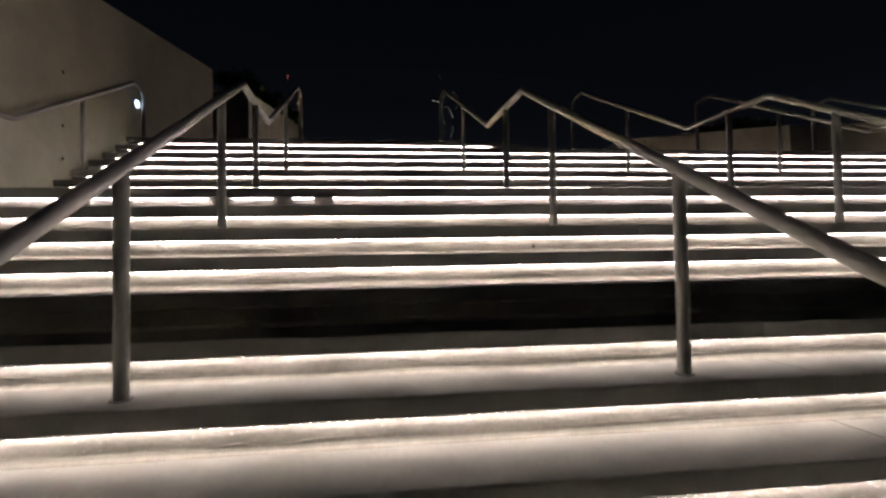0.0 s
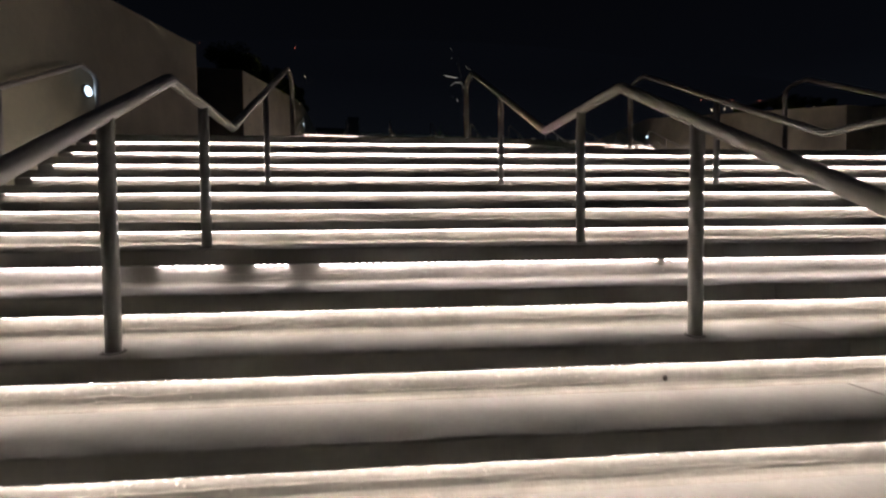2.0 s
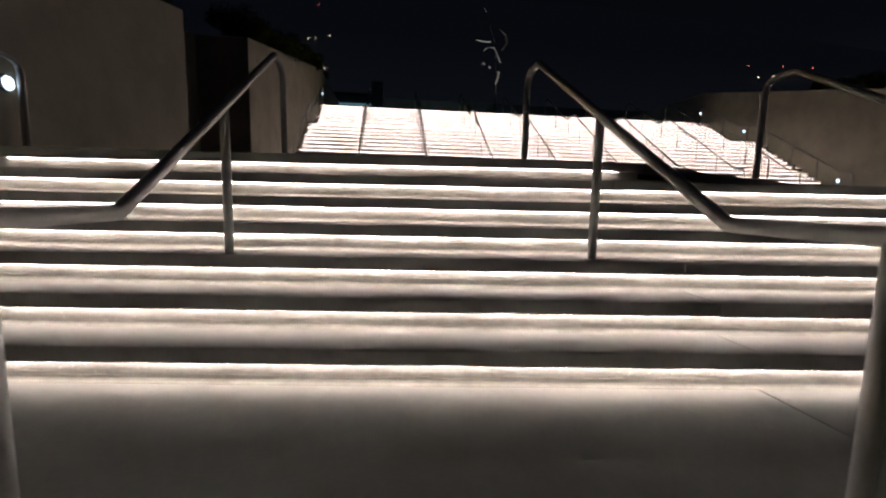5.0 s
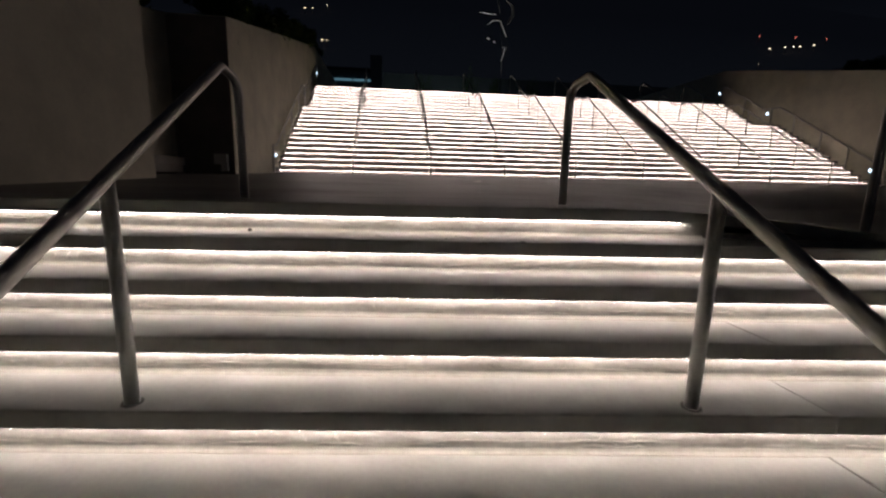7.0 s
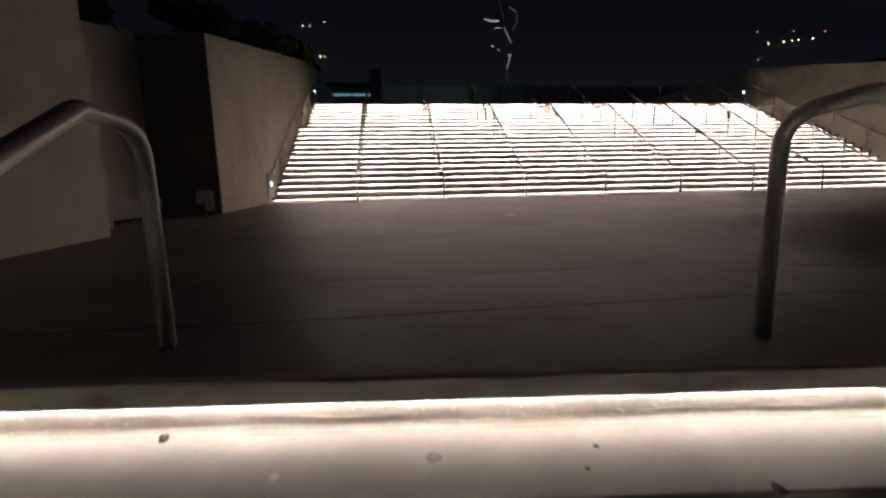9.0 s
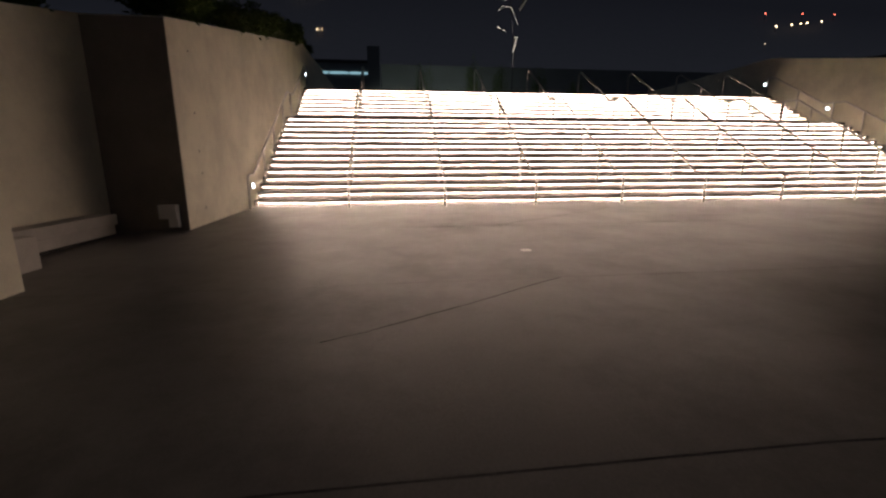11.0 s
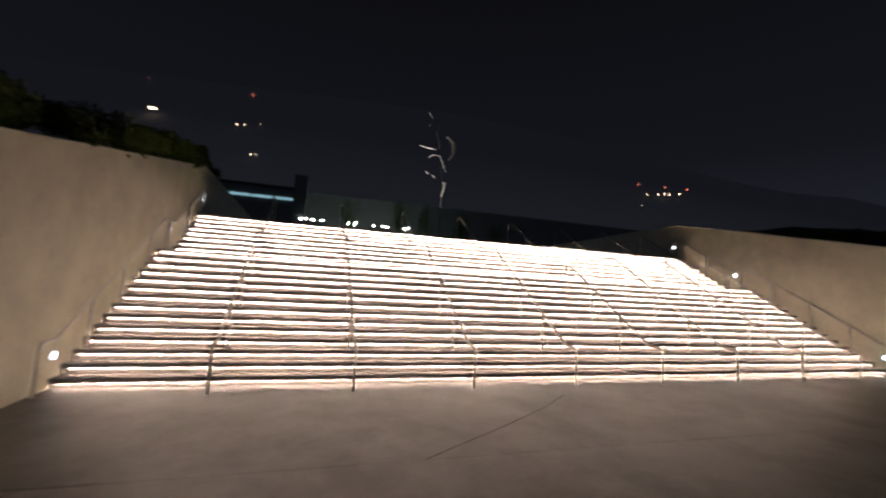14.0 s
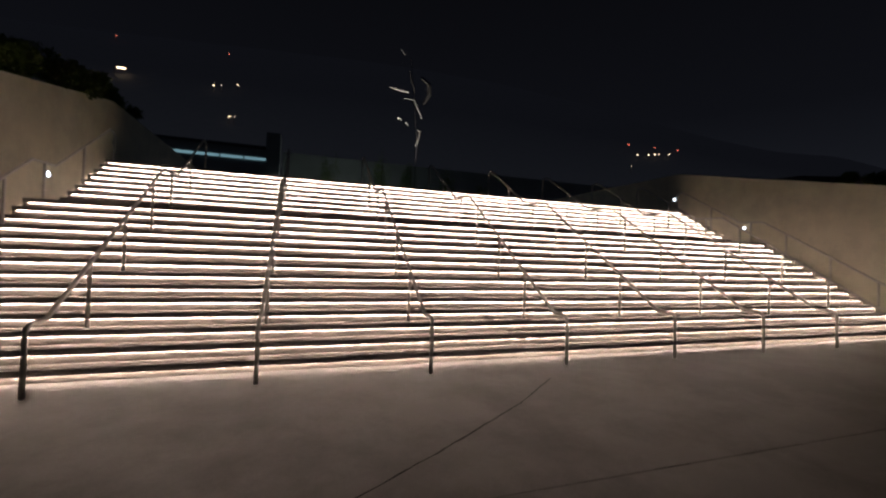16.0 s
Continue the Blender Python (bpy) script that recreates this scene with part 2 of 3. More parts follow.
# ---- plan ----
XL, XR = -3.72, 16.47            # faces of the two flanking walls
RISE, RUN = 0.175, 0.287         # lower flights
SKEW = -0.1060                   # lower steps run askew to the rails
LAND = 1.290                     # depth of the lower landing
NOSE = 0.075                     # height of the slab's front edge
RISE_B, RUN_B, LAND_B = 0.1785, 0.293, 1.234
YB, ZB = 15.582, 2.981           # light line of the upper stair's first step
LED_A = (-3.56, 16.30)
LED_B = (-3.64, 16.36)
WALL_END, WALL_START = 9.25, 12.38
RECESS = 1.15


def step_a(i):
    """Nose (y at x = 0) and light line height of a step of the lower stairs."""
    return (i * RUN if i <= 8 else 8 * RUN + LAND + (i - 9) * RUN), i * RISE


def step_b(j):
    return YB + (j - 1) * RUN_B + (LAND_B - RUN_B if j > 14 else 0), ZB + (j - 1) * RISE_B


def sm(a, b, v):
    t = min(1, max(0, (v - a) / (b - a)))
    return t * t * (3 - 2 * t)


def plaza_z(x, y):
    """The plaza rises gently towards the upper stairs, and dips along its edge beyond the end of the top step."""
    edge = step_a(15)[0] + SKEW * x
    dip = 0.172 * sm(1.2, 3.6, x) * (1 - sm(0.0, 4.5, y - edge))
    return 2.70 + 0.0198 * (y - 5.3) - dip


def wall_top(y):
    return min(4.31 + 0.2345 * (y - 5.1), 8.47)


# ---- staircases ----
def slab_row(owner, x0, x1, joints, y_front, y_back, z_top, thick, skew, mat):
    """Precast tread slabs side by side, with open joints."""
    xs = [x0] + [j for j in joints if x0 + 0.3 < j < x1 - 0.3] + [x1]
    for a, b in zip(xs, xs[1:]):
        a2, b2 = a + 0.002, b - 0.002
        bm = bmesh.new()
        dz = random.uniform(-0.0015, 0.0015)
        add_prism(bm, [(a2, y_front + skew * a2, z_top - thick + dz), (b2, y_front + skew * b2, z_top - thick + dz), (b2, y_back + skew * b2, z_top - thick + dz), (a2, y_back + skew * a2, z_top - thick + dz),
                       (a2, y_front + skew * a2, z_top + dz), (b2, y_front + skew * b2, z_top + dz), (b2, y_back + skew * b2, z_top + dz), (a2, y_back + skew * a2, z_top + dz)], 0.006)
        part("tread", bm, mat, owner)


def riser(owner, x0, x1, y, z0, z1, skew, depth=0.06, mat=None):
    bm = bmesh.new()
    add_prism(bm, [(x0, y + skew * x0, z0), (x1, y + skew * x1, z0), (x1, y + depth + skew * x1, z0), (x0, y + depth + skew * x0, z0),
                   (x0, y + skew * x0, z1), (x1, y + skew * x1, z1), (x1, y + depth + skew * x1, z1), (x0, y + depth + skew * x0, z1)])
    part("riser", bm, mat or M_RISER, owner)


def mortar_seam(owner, x0, x1, y, z, skew, seed):
    """A rough mortar fillet where the riser meets the tread, with wavy smears above it."""
    rnd = random.Random(seed)
    bm = bmesh.new()
    prev, n = None, int((x1 - x0) / 0.06)
    for k in range(n + 1):
        xx = x0 + (x1 - x0) * k / n
        w = noise.noise((xx * 2.1, seed * 3.7, 0)) + 0.5 * noise.noise((xx * 11, seed * 1.3, 4))
        up, out, yy = 0.021 + 0.007 * w, 0.020 + 0.005 * w, y + skew * xx
        ring = [bm.verts.new(p) for p in ((xx, yy + 0.001, z + up), (xx, yy - 0.3 * out, z + 0.42 * up), (xx, yy - out, z + 0.0012), (xx, yy - out, z - 0.002))]
        if prev:
            for q in range(3):
                bm.faces.new((prev[q], prev[q + 1], ring[q + 1], ring[q]))
        prev = ring
    for lane in range(2):
        x = x0 + rnd.uniform(0, 0.4)
        while x < x1:
            end = min(x1, x + rnd.uniform(0.25, 1.5))
            ph, amp, up = rnd.uniform(0, 50), rnd.uniform(0.002, 0.007), rnd.uniform(0.030, 0.052) if lane else rnd.uniform(0.022, 0.034)
            n = max(4, int((end - x) / 0.025))
            prev = None
            for k in range(n + 1):
                t = k / n
                xx = x + (end - x) * t
                zz = z + max(0.0015, up + amp * 2 * noise.noise((xx * 6, ph, 0)) + amp * noise.noise((xx * 23, ph, 7)))
                th = (0.0014 + 0.0040 * abs(noise.noise((xx * 14, ph, 3)))) * min(1, 6 * t + 0.05, 6 * (1 - t) + 0.05)
                out = th * 0.8
                yy = y + skew * xx
                ring = [bm.verts.new((xx, yy + 0.001, zz - th)), bm.verts.new((xx, yy - out, zz)), bm.verts.new((xx, yy + 0.001, zz + th * 0.8))]
                if prev:
                    for q in (0, 1):
                        bm.faces.new((prev[q], ring[q], ring[q + 1], prev[q + 1]))
                prev = ring
            x = end + rnd.uniform(0.05, 0.9)
    ob = part("mortar_seam", bm, M_MORTAR, owner, "rough wavy mortar smears")
    ob["kind"] = "stuff"


def pock_marks(owner, x0, x1, y, z, skew, seed):
    """Small chipped crumbs stuck to the riser."""
    rnd = random.Random(seed)
    bm = bmesh.new()
    for _ in range(14):
        cx = rnd.uniform(x0, x1)
        for _ in range(rnd.randint(3, 11)):
            x = cx + rnd.gauss(0, 0.14)
            r = rnd.uniform(0.0015, 0.005)
            c = Vector((x, y + skew * x, z + rnd.uniform(0.03, 0.078)))
            v = [bm.verts.new(c + Vector((math.cos(a) * r * rnd.uniform(0.7, 2.0), 0.0005, math.sin(a) * r * rnd.uniform(0.6, 1.1)))) for a in (0, 1.05, 2.1, 3.14, 4.2, 5.2)]
            tip = bm.verts.new(c + Vector((0, -r * 0.9, -r * 0.2)))
            for q in range(6):
                bm.faces.new((v[q], v[(q + 1) % 6], tip))
    ob = part("riser_crumbs", bm, M_MORTAR, owner, "small crumbs of mortar")
    ob["kind"] = "stuff"


def led_bar(x0, x1, y, z, skew, section, piece=0.55):
    """A slender profile under the slab's edge, from its section: open for a face that gives light, closed for a body."""
    bm = bmesh.new()
    n = max(1, round((x1 - x0) / piece))
    m = len(section)
    closed = m > 2
    prev = None
    for k in range(n + 1):
        a = x0 + (x1 - x0) * k / n
        ring = [bm.verts.new((a, y + dy + skew * a, z + dz)) for dy, dz in section]
        if prev:
            for q in range(m if closed else m - 1):
                bm.faces.new((prev[q], prev[(q + 1) % m], ring[(q + 1) % m], ring[q]))
        elif closed:
            bm.faces.new(ring)
        prev = ring
    if closed:
        bm.faces.new(prev[::-1])
        bmesh.ops.recalc_face_normals(bm, faces=bm.faces[:])
    return bm


# the diodes look down and a little outwards from a slim aluminium channel
TAPE_A = ((0.0012, -0.0026), (0.0174, -0.0064))
TAPE_B = ((0.0012, -0.0026), (0.0174, -0.0068))
CHANNEL = ((0.0004, -0.0020), (0.0004, 0.0), (0.0190, 0.0), (0.0190, -0.0080), (0.0178, -0.0080), (0.0178, -0.0020))


def led_strip(label, spans, y, z, skew, mat, group, section=TAPE_A):
    ob = thing("led_strip", label, "light strip", group)
    part("channel", led_bar(spans[0][0], spans[-1][1], y + 0.006, z - 0.0015, skew, CHANNEL), M_CHANNEL, ob, "slim dull metal channel")
    for a, b in spans:
        part("diode_tape", led_bar(a, b, y + 0.006, z - 0.0015, skew, section), mat, ob)
    return ob


stair_a = thing("staircase_lower", "wide pale concrete outdoor stairs with a middle landing", "stairs", kind="structure")
FIRST = -6
for i in range(FIRST, 16):
    y, z = step_a(i)
    nxt = step_a(i + 1)[0] if i < 15 else y + 0.34
    joints = [1.33 + 4.4 * k for k in range(-1, 4)]
    if i < 15:
        slab_row(stair_a, XL, XR, joints, y, nxt + 0.022, z + NOSE, NOSE, SKEW, M_STEP)
    if i < 15:
        riser(stair_a, XL, XR, y + 0.026, z - RISE + NOSE - 0.002, z - 0.001, SKEW)
    else:
        riser(stair_a, XL, 1.7, y + 0.026, z - RISE + NOSE - 0.002, z - 0.004, SKEW)
        riser(stair_a, 1.7, 2.5, y + 0.03, z - RISE + NOSE - 0.002, z - 0.07, SKEW)
        # pale edge slab in front of the dark paving
        bm = bmesh.new()
        n = 24
        rings = []
        for k in range(n + 1):
            x = XL + (3.4 - XL) * k / n
            yy = y + SKEW * x
            zt = plaza_z(x, yy) + 0.003
            rings.append([bm.verts.new(p) for p in ((x, yy - 0.006, zt - 0.073), (x, yy - 0.006, zt - 0.005), (x, yy - 0.001, zt), (x, yy + 0.035, zt), (x, yy + 0.035, zt - 0.073))])
        for A, B in zip(rings, rings[1:]):
            for q in range(5):
                bm.faces.new((A[q], A[(q + 1) % 5], B[(q + 1) % 5], B[q]))
        bm.faces.new(rings[0])
        bm.faces.new(rings[-1][::-1])
        bmesh.ops.recalc_face_normals(bm, faces=bm.faces[:])
        part("edge_slab", bm, M_STEP, stair_a)
    mortar_seam(stair_a, -3.6, 7.5 if i < 15 else 1.6, y + 0.026, z - RISE + NOSE, SKEW, 300 + i)
    pock_marks(stair_a, -2.5, 2.5 if i < 15 else 1.5, y + 0.026, z - RISE + NOSE, SKEW, 500 + i)
    if i == 4:
        led_strip("unlit dead light strip under a step's edge", [LED_A], y, z, SKEW, M_DEAD, "light strips under the lower steps")
    elif i == 8:
        led_strip("broken warm light strip with dark gaps", [(LED_A[0], -1.60), (-1.45, -1.155), (-1.01, -0.85), (-0.705, 0.985), (1.03, LED_A[1])], y, z, SKEW, M_LEDOLD, "light strips under the lower steps")
    elif i == 15:
        led_strip("warm white light strip under the top step, ending short", [(LED_A[0], 1.515)], y, z, SKEW, M_LED, "light strips under the lower steps")
    else:
        led_strip("warm white light strip under a step's edge", [LED_A], y, z, SKEW, M_LED, "light strips under the lower steps")

stair_b = thing("staircase_upper", "broad brightly lit concrete outdoor stairs in two flights", "stairs", kind="structure")
for j in range(1, 23):
    y, z = step_b(j)
    nxt = step_b(j + 1)[0] if j < 22 else y + 1.2
    joints = [1.33 + 4.4 * k for k in range(-1, 4)]
    slab_row(stair_b, XL, XR, joints, y, nxt + 0.022, z + NOSE, NOSE, 0, M_STEP_DIM)
    riser(stair_b, XL, XR, y + 0.026, z - RISE_B + NOSE - 0.02, z - 0.001, 0, mat=M_RISER_DIM)
    led_strip("warm white light strip under a step's edge", [LED_B], y, z, 0, M_LEDB, "light strips under the upper steps", TAPE_B)

# ---- plaza, in bays between open joints ----
plaza = thing("floor_plaza", "dark stained paved plaza between two staircases", "floor", kind="structure")


def bay(x0, x1, y0, y1, follow_edge=False):
    bm = bmesh.new()
    nx, ny = max(2, int((x1 - x0) / 0.45)), max(2, int((y1 - y0) / 0.45))
    rows = []
    for b in range(ny + 1):
        row = []
        for a in range(nx + 1):
            x = x0 + (x1 - x0) * a / nx
            s = step_a(15)[0] + 0.036 + SKEW * x if follow_edge else y0
            y = s + (y1 - s) * b / ny
            row.append(bm.verts.new((x, y, plaza_z(x, y))))
        rows.append(row)
    for A, B in zip(rows, rows[1:]):
        for a in range(nx):
            bm.faces.new((A[a], A[a + 1], B[a + 1], B[a]))
    ext = bmesh.ops.extrude_face_region(bm, geom=bm.faces[:])
    for v in ext["geom"]:
        if isinstance(v, bmesh.types.BMVert):
            v.co.z -= 0.066
    bmesh.ops.recalc_face_normals(bm, faces=bm.faces[:])
    part("paving_bay", bm, M_PLAZA, plaza)


JY = [5.92, 9.06, 12.19, 15.60]
G2 = 0.003
XS = [XL - RECESS, XR + RECESS]
bay(XL + 0.002, XR - 0.002, 0, JY[0] + 0.70, True)
bay(XS[0] + G2, XS[1] - G2, JY[0] + 0.71, JY[1] - G2)
for c, d in zip(JY[1:], JY[2:]):
    for a, b in zip(XS, XS[1:]):
        bay(a + G2, b - G2, c + (0.006 if c == JY[2] else G2), d - (0.006 if d == JY[2] else G2))
bm = bmesh.new()
add_prism(bm, [(XL - RECESS, 5.9, 2.30), (XR + RECESS, 4.0, 2.05), (XR + RECESS, 15.6, 2.55), (XL - RECESS, 15.6, 2.55), (XL - RECESS, 5.9, 2.58), (XR + RECESS, 4.0, 2.40), (XR + RECESS, 15.6, 2.86), (XL - RECESS, 15.6, 2.86)])
solid("floor_base", bm, M_JOINT, "dark filler under the paving joints", "floor", "structure")


# cut and cracked lines across the paving
def crack(points, width):
    rnd = random.Random(int(points[0][0] * 100))
    bm = bmesh.new()
    prev = None
    for (xa, ya), (xb, yb) in zip(points, points[1:]):
        n = max(2, int(math.hypot(xb - xa, yb - ya) / 0.08))
        d = Vector((xb - xa, yb - ya, 0)).normalized()
        s = Vector((-d.y, d.x, 0))
        for k in range(n + 1):
            t = k / n
            c = Vector((xa + (xb - xa) * t, ya + (yb - ya) * t, 0)) + s * rnd.uniform(-0.006, 0.006)
            w = width * rnd.uniform(0.5, 1.2)
            pair = [bm.verts.new((q.x, q.y, plaza_z(q.x, q.y) + 0.004)) for q in (c - s * w, c + s * w)]
            if prev:
                bm.faces.new((prev[0], pair[0], pair[1], prev[1]))
            prev = pair
    solid("paving_crack", bm, M_JOINT, "dark filled crack across the paving", "crack", "structure")


crack([(-3.6, 5.98), (-1.07, 5.93), (1.08, 5.92), (3.4, 5.90), (6.5, 5.9)], 0.006)
crack([(-0.95, 7.84), (-0.70, 7.96), (-0.38, 8.14), (0.22, 8.48), (0.85, 8.88), (1.15, 9.05)], 0.0075)
crack([(1.31, 12.20), (2.49, 12.94), (3.70, 13.75), (4.6, 14.5)], 0.010)

# ---- flanking walls ----


def sloped_wall(name, xa, xb, y0, y1, z0, label):
    bm = bmesh.new()
    cuts = [y0] + [c for c in (23.0,) if y0 < c < y1] + [y1]
    for a, b in zip(cuts, cuts[1:]):
        add_prism(bm, [(xa, a, z0), (xb, a, z0), (xb, b, z0), (xa, b, z0), (xa, a, wall_top(a)), (xb, a, wall_top(a)), (xb, b, wall_top(b)), (xa, b, wall_top(b))])
    bmesh.ops.remove_doubles(bm, verts=bm.verts[:], dist=0.0005)
    return solid(name, bm, M_WALL, label, "wall", "structure")


for side, (face, s) in {"left": (XL, -1), "right": (XR, 1)}.items():
    lo, hi = sorted((face, face + s * 1.2))
    sloped_wall("wall_lower_" + side, lo, hi, -8, WALL_END, -2.0, "tall beige stucco wall with a sloping top beside the lower stairs")
    sloped_wall("wall_upper_" + side, lo, hi, WALL_START, 34, 1.5, "tall beige stucco wall with a sloping top beside the upper stairs")
    lo, hi = sorted((face + s * RECESS, face + s * (RECESS + 0.35)))
    sloped_wall("wall_recess_" + side, lo, hi, WALL_END - 0.3, WALL_START + 0.3, 1.8, "shaded beige stucco wall set back behind a bench")

# cast-in tie holes left open in the walls
tie = bmesh.new()
rim = [[tie.verts.new((dx, r * math.cos(q), r * math.sin(q))) for q in (math.tau * k / 10 for k in range(10))] for r, dx in ((0.019, 0.0015), (0.016, 0.004), (0.011, 0.0025))]
for A, B in zip(rim, rim[1:]):
    for k in range(10):
        tie.faces.new((A[k], A[(k + 1) % 10], B[(k + 1) % 10], B[k]))
tie.faces.new(rim[-1])
tie_me = bpy.data.meshes.new("tie_hole")
tie.to_mesh(tie_me)
tie.free()
tie_me.materials.append(M_JOINT)
for owner, spots in (("wall_lower_left", ((4.42, 3.06), (4.42, 2.46), (4.42, 2.09), (1.98, 2.46), (1.98, 1.85))),
                     ("wall_upper_left", ((13.02, 5.70), (13.02, 4.73), (13.02, 4.11), (13.05, 3.74), (13.02, 3.14)))):
    for y, z in spots:
        share("tie_hole", tie_me, bpy.data.objects[owner], (XL, y, z))

# ---- ground around ----


def sheet(name, x0, x1, y0, y1, fn, nx, ny, mat, label, category="ground"):
    bm = bmesh.new()
    rows = [[bm.verts.new((x0 + (x1 - x0) * a / nx, y0 + (y1 - y0) * b / ny, fn(x0 + (x1 - x0) * a / nx, y0 + (y1 - y0) * b / ny))) for a in range(nx + 1)] for b in range(ny + 1)]
    for A, B in zip(rows, rows[1:]):
        for a in range(nx):
            bm.faces.new((A[a], A[a + 1], B[a + 1], B[a]))
    return solid(name, bm, mat, label, category, "structure", smooth=True)


def bank_z(x, y):
    out = max(XL - 1.2 - x, x - XR - 1.2, 0)
    return wall_top(y) - 0.35 + 0.15 * min(out, 8) + 0.12 * noise.noise((x * 0.5, y * 0.5, 0))


def far_z(x, y):
    hill = 240 * sm(90, 560, y) * (0.94 + 0.06 * math.sin(x * 0.006 + 0.5))
    return 6.80 + hill + 1.5 * noise.noise((x * 0.02, y * 0.02, 3)) * sm(100, 200, y)


sheet("ground_bank_left", -60, XL - 1.18, -8, 40, bank_z, 40, 40, M_SOIL, "dark planted soil bank behind the wall")
sheet("ground_bank_right", XR + 1.18, 75, -8, 40, bank_z, 40, 40, M_SOIL, "dark planted soil bank behind the wall")
sheet("ground", -900, 900, 23.5, 760, far_z, 60, 120, M_HILL, "dark ground rising to distant night hills with a painted haze glow")
sheet("ground_forecourt", -60, 75, -60, -1.3, lambda x, y: FIRST * RISE + NOSE - RISE - 0.01, 10, 10, M_PLAZA, "dark paved forecourt below the stairs")

# ---- handrails ----
RT = 0.027


def handrail(name, x, bends, posts, skew, label, group, round_at):
    """A bent steel tube on posts; bends and posts as (y, z) with posts ending on their treads."""
    ob = thing(name, label, "handrail", group, at=(x, 0, 0))
    pts = bent([(0, y + skew * x, z) for y, z in bends], round_at)
    part("rail", tube(pts, RT, 14), M_RAIL, ob, smooth=True)
    for y, z0, z1 in posts:
        yy = y + skew * x
        post = part("post", tube([(0, yy, z0), (0, yy, z1)], RT * 0.96, 14), M_RAIL, ob, smooth=True)
        part("grout_ring", tube([(0, yy, z0 - 0.004), (0, yy, z0 + 0.005)], RT * 1.55, 12, RT * 1.4), M_FOOTRING, post, "dark ring round the foot of the post")
    return ob


SL_A = RISE / RUN


def rail_a(x):
    yA, zA, yB, zB = 2.324, 2.270, 3.227, 2.272
    yE, zE = 5.320, 3.490
    y_low = -2.2
    z_low = zA - (yA - y_low) * SL_A
    floor_end = plaza_z(x, 5.600 + SKEW * x)
    bends = [(y_low - 0.3, z_low - 0.5), (y_low - 0.3, z_low), (y_low, z_low), (yA, zA), (yB, zB), (yE, zE), (5.600, zE - 0.02), (5.600, floor_end)]

    def on(y):
        return zA - (yA - y) * SL_A if y < yA else (zA if y < yB else zB + (y - yB) * (zE - zB) / (yE - yB))
    posts = [(y, step_a(i)[1] + NOSE - 0.002, on(y) - 0.012) for i, y in ((-2, -0.44), (2, 0.692), (6, 1.825), (8, 2.719), (11, 4.222))]
    wall = x < XL + 0.3 or x > XR - 0.3
    return handrail("wall_handrail" if wall else "handrail", x, bends, posts, SKEW,
                    "grey steel handrail on posts close along a wall" if wall else "grey steel tube handrail bent over stairs and landing", "handrails of the lower stairs", (1, 6))


def rail_b(x):
    yE, zE = 22.66, step_b(22)[1] + NOSE + 0.80
    zf = plaza_z(x, 15.10)
    zA = step_b(14)[1] + NOSE + 0.755
    wall = x < XL + 0.3 or x > XR - 0.3
    y_foot, y_head = (15.46, 19.46) if wall else (15.43, 19.30)
    bends = [(15.06, zf), (15.06, zf + 0.765), (y_foot, zf + 0.775), (y_head, zA), (20.24, zA + 0.03), (yE, zE), (22.95, zE - 0.02), (22.95, step_b(22)[1] + NOSE)]

    def on(y):
        for (ya, za), (yb, zb) in zip(bends[2:], bends[3:6]):
            if ya <= y <= yb:
                return za + (zb - za) * (y - ya) / (yb - ya)
        return zA
    posts = [(y, step_b(j)[1] + NOSE - 0.002, on(y) - 0.012) for j, y in ((3, 16.40), (7, 17.50), (11, 18.72), (14, 19.86), (17, 21.38))]
    return handrail("wall_handrail" if wall else "handrail", x, bends, posts, 0,
                    "grey steel handrail on posts close along a wall" if wall else "grey steel tube handrail climbing the upper stairs", "handrails of the upper stairs", (1, 6))


for k in range(8):
    rail_a(-1.366 + 2.166 * k)
    rail_b(-1.448 + 2.239 * k)
for x in (XL + 0.09, XR - 0.08):
    rail_a(x)
    rail_b(x)

# ---- round wall lamps ----


def wall_lamp(face, s, y, z, big=1.0):
    ob = thing("wall_lamp", "round white lamp set in the stucco wall beside the stairs", "lamp", "round wall lamps", at=(face, y, z))
    for nm, r, d0, d1, mat in (("ring", 0.078, 0.0, 0.022, M_LAMPRING), ("lens", 0.058, 0.020, 0.030, M_LAMP)):
        bm = bmesh.new()
        bmesh.ops.create_cone(bm, cap_ends=True, segments=24, radius1=r * big, radius2=r * 0.94 * big, depth=d1 - d0)
        bmesh.ops.transform(bm, matrix=Matrix.Translation((-s * (d0 + d1) / 2, 0, 0)) @ Matrix.Rotation(-s * math.pi / 2, 4, "Y"), verts=bm.verts[:])
        part(nm, bm, mat, ob)


for face, s in ((XL, -1), (XR, 1)):
    for y, z in ((23.12, 7.38), (20.13, 5.96), (15.60, 3.40)):
        wall_lamp(face, s, y, z)
    wall_lamp(face, s, 5.94 + SKEW * (face - XL), 3.27)

